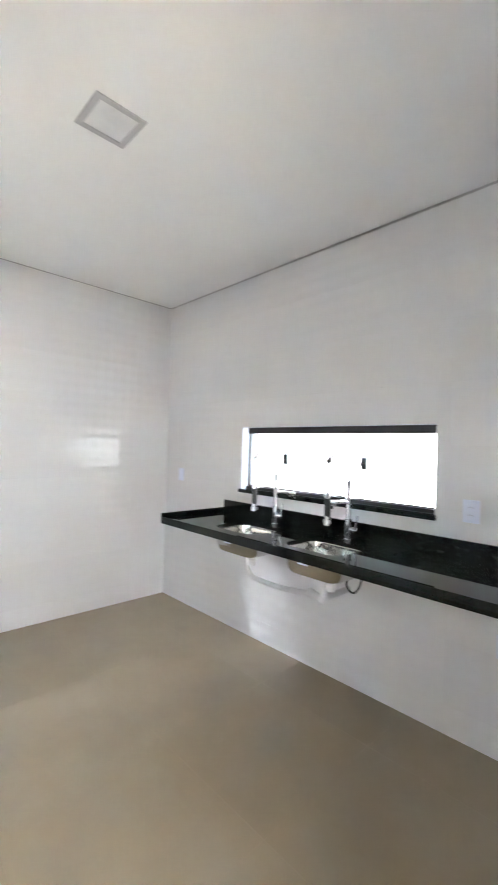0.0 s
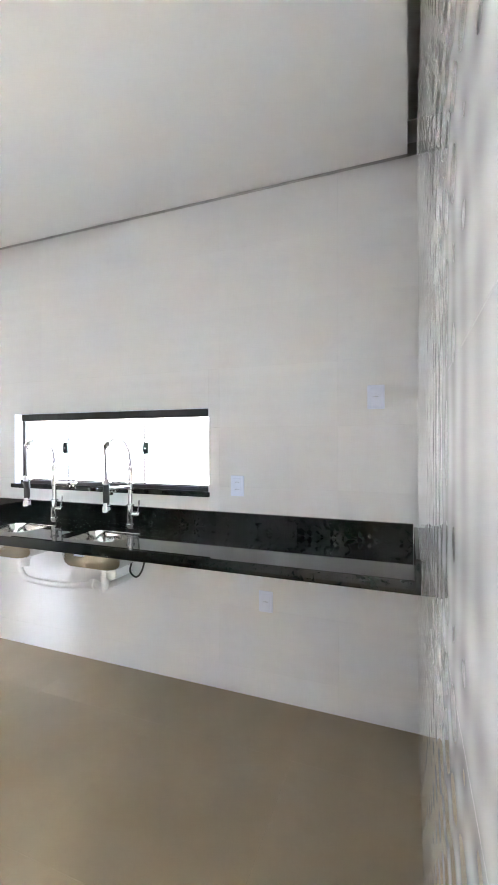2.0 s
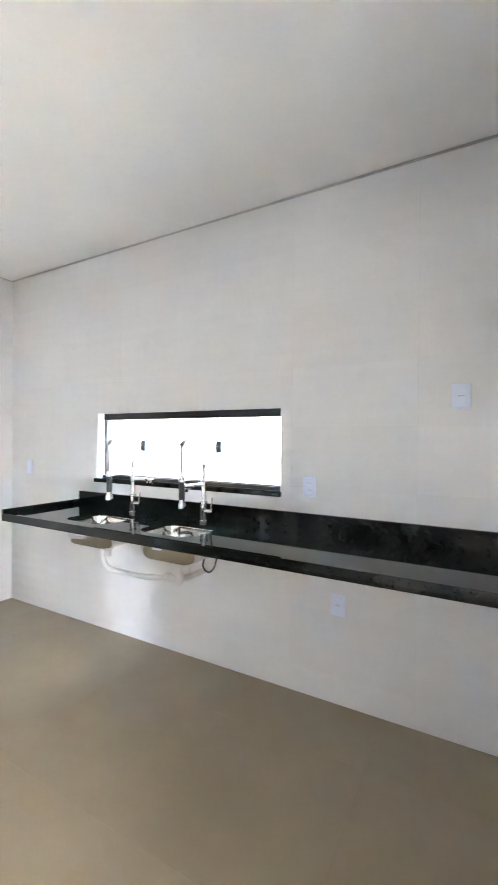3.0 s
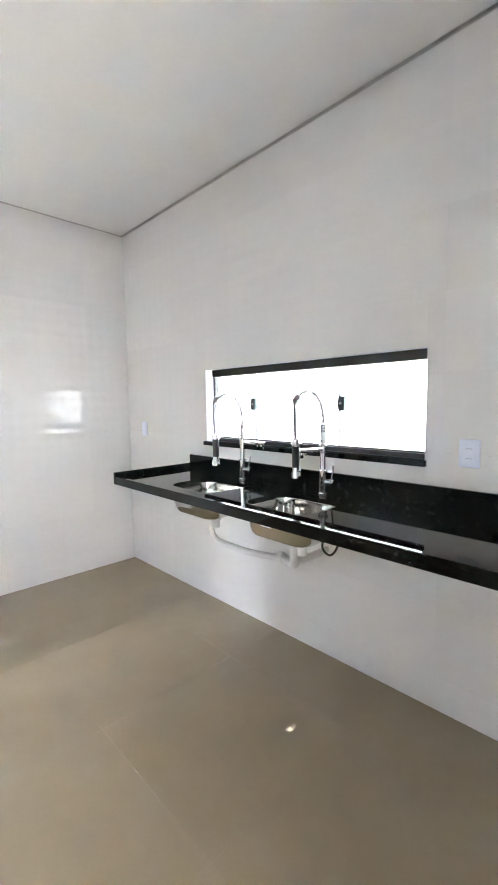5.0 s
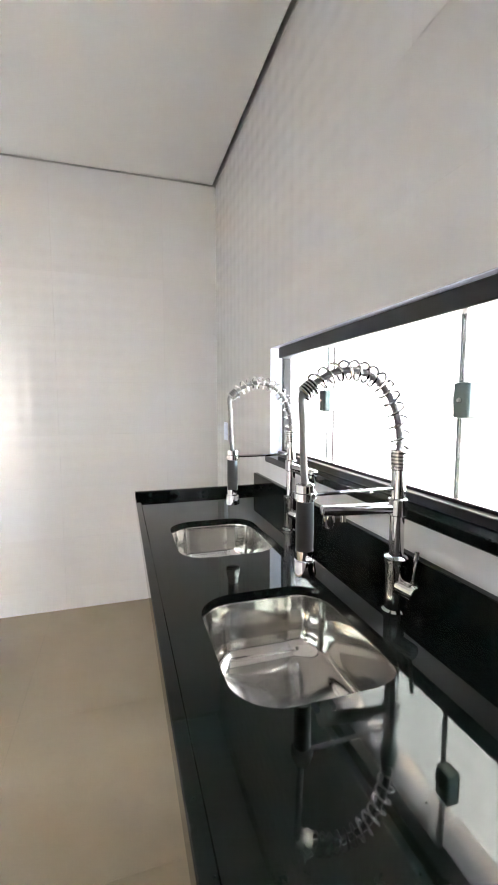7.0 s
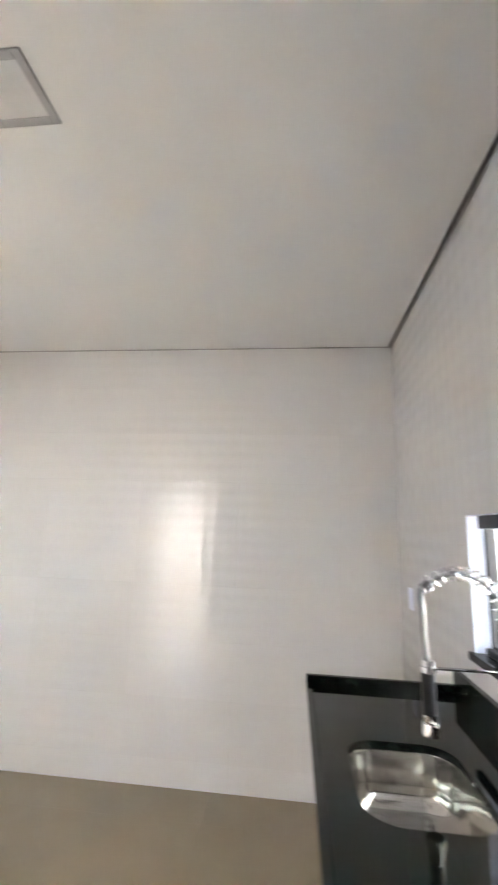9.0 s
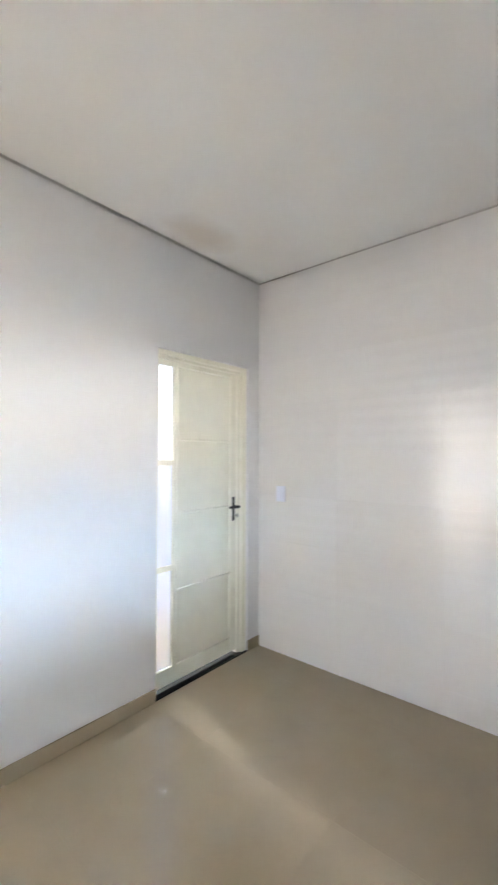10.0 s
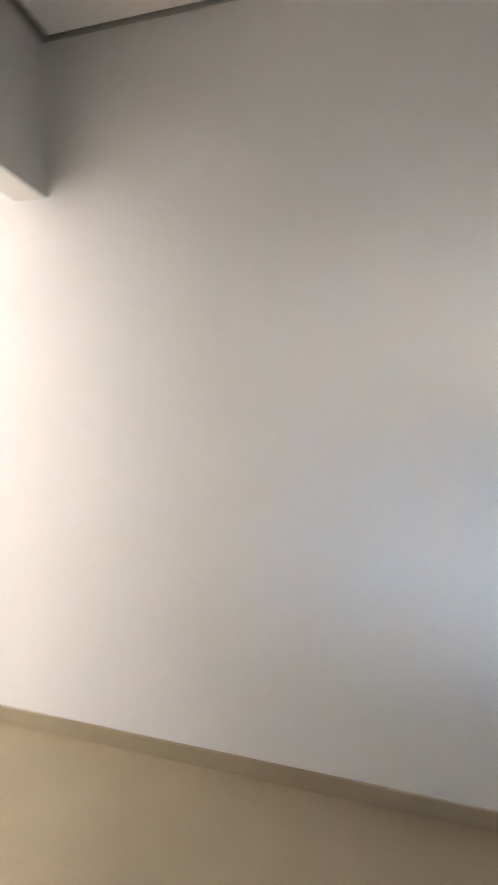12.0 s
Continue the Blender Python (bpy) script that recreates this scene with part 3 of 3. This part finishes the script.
# ---- floor and tiles, piece by piece ----


def piece_mesh(w, h, d, bev, mat, cache={}):
    """A slab with slightly eased front edges: width along x, height along z, front towards -y."""
    key = (round(w, 4), round(h, 4), d, mat.name)
    if key not in cache:
        bm = bmesh.new()
        bk = [bm.verts.new(p) for p in ((0, d, 0), (w, d, 0), (w, d, h), (0, d, h))]
        md = [bm.verts.new(p) for p in ((0, bev, 0), (w, bev, 0), (w, bev, h), (0, bev, h))]
        fr = [bm.verts.new(p) for p in ((bev, 0, bev), (w - bev, 0, bev), (w - bev, 0, h - bev), (bev, 0, h - bev))]
        for r0, r1 in ((bk, md), (md, fr)):
            for i in range(4):
                bm.faces.new((r0[i], r0[(i + 1) % 4], r1[(i + 1) % 4], r1[i]))
        bm.faces.new(fr)
        bmesh.ops.recalc_face_normals(bm, faces=bm.faces)
        me = bpy.data.meshes.new("tile")
        bm.to_mesh(me)
        bm.free()
        me.materials.append(mat)
        cache[key] = me
    return cache[key]


def cuts(lo, hi, origin, step):
    k0 = math.floor((lo - origin) / step) + 1
    out = [lo]
    k = origin + k0 * step
    while k < hi - 1e-4:
        if k - lo > .004:
            out.append(k)
        k += step
    return out + [hi]


def tile_wall(parent, u0, u1, z0, z1, place, hole=None, gap=.0002):
    us, zs_ = cuts(u0, u1, 0.0, .65), cuts(z0, z1, 1.446, .325)
    for ua, ub in zip(us, us[1:]):
        for za, zb in zip(zs_, zs_[1:]):
            rects = [(ua, ub, za, zb)]
            if hole:
                hx0, hx1, hz0, hz1 = hole
                if ua < hx1 and ub > hx0 and za < hz1 and zb > hz0:
                    rects = []
                    if ua < hx0: rects.append((ua, hx0, za, zb))
                    if ub > hx1: rects.append((hx1, ub, za, zb))
                    m0, m1 = max(ua, hx0), min(ub, hx1)
                    if za < hz0: rects.append((m0, m1, za, hz0))
                    if zb > hz1: rects.append((m0, m1, hz1, zb))
            for a0, a1, b0, b1 in rects:
                if a1 - a0 < .004 or b1 - b0 < .004:
                    continue
                ob = new("tile", piece_mesh(a1 - a0 - gap, b1 - b0 - gap, T, .0002, M_TILE))
                ob.parent = parent
                ob.matrix_local = place(a0 + gap / 2, b0 + gap / 2)


tile_wall(wall_north, 0, LX, 0, 2.88, lambda u, z: pose(u, 0, z), (WX0, WX1, WZ0 - .016, WZ1))
tile_wall(wall_west, 0, -SY, 0, 2.88, lambda u, z: pose(0, SY + u, z, 0, 0, 90))
tile_wall(wall_east, 0, -EY, 0, 2.88, lambda u, z: pose(LX, -u, z, 0, 0, -90))

floor = structure("floor", bm_box(-.1, 8.2, -6.2, .1, -.12, -.008), M_GROUT_F, "polished beige porcelain tile floor")
FS = .71
tagged(mesh_ob("floor_living", bm_box(4.7, 8.05, -6.0, SY, -.008, 0), M_FLOOR), "polished beige floor of the next room", "", "", "structure")
for xa, xb in zip(cuts(0, 8.05, .978, FS), cuts(0, 8.05, .978, FS)[1:]):
    ys = cuts(SY, 0, -2.50, FS)
    for ya, yb in zip(ys, ys[1:]):
        ob = new("tile", piece_mesh(xb - xa - .0004, yb - ya - .0004, .009, .0002, M_FLOOR))
        ob.parent = floor
        ob.matrix_local = pose(xa + .0008, ya + .0008, 0, -90, 0, 0)
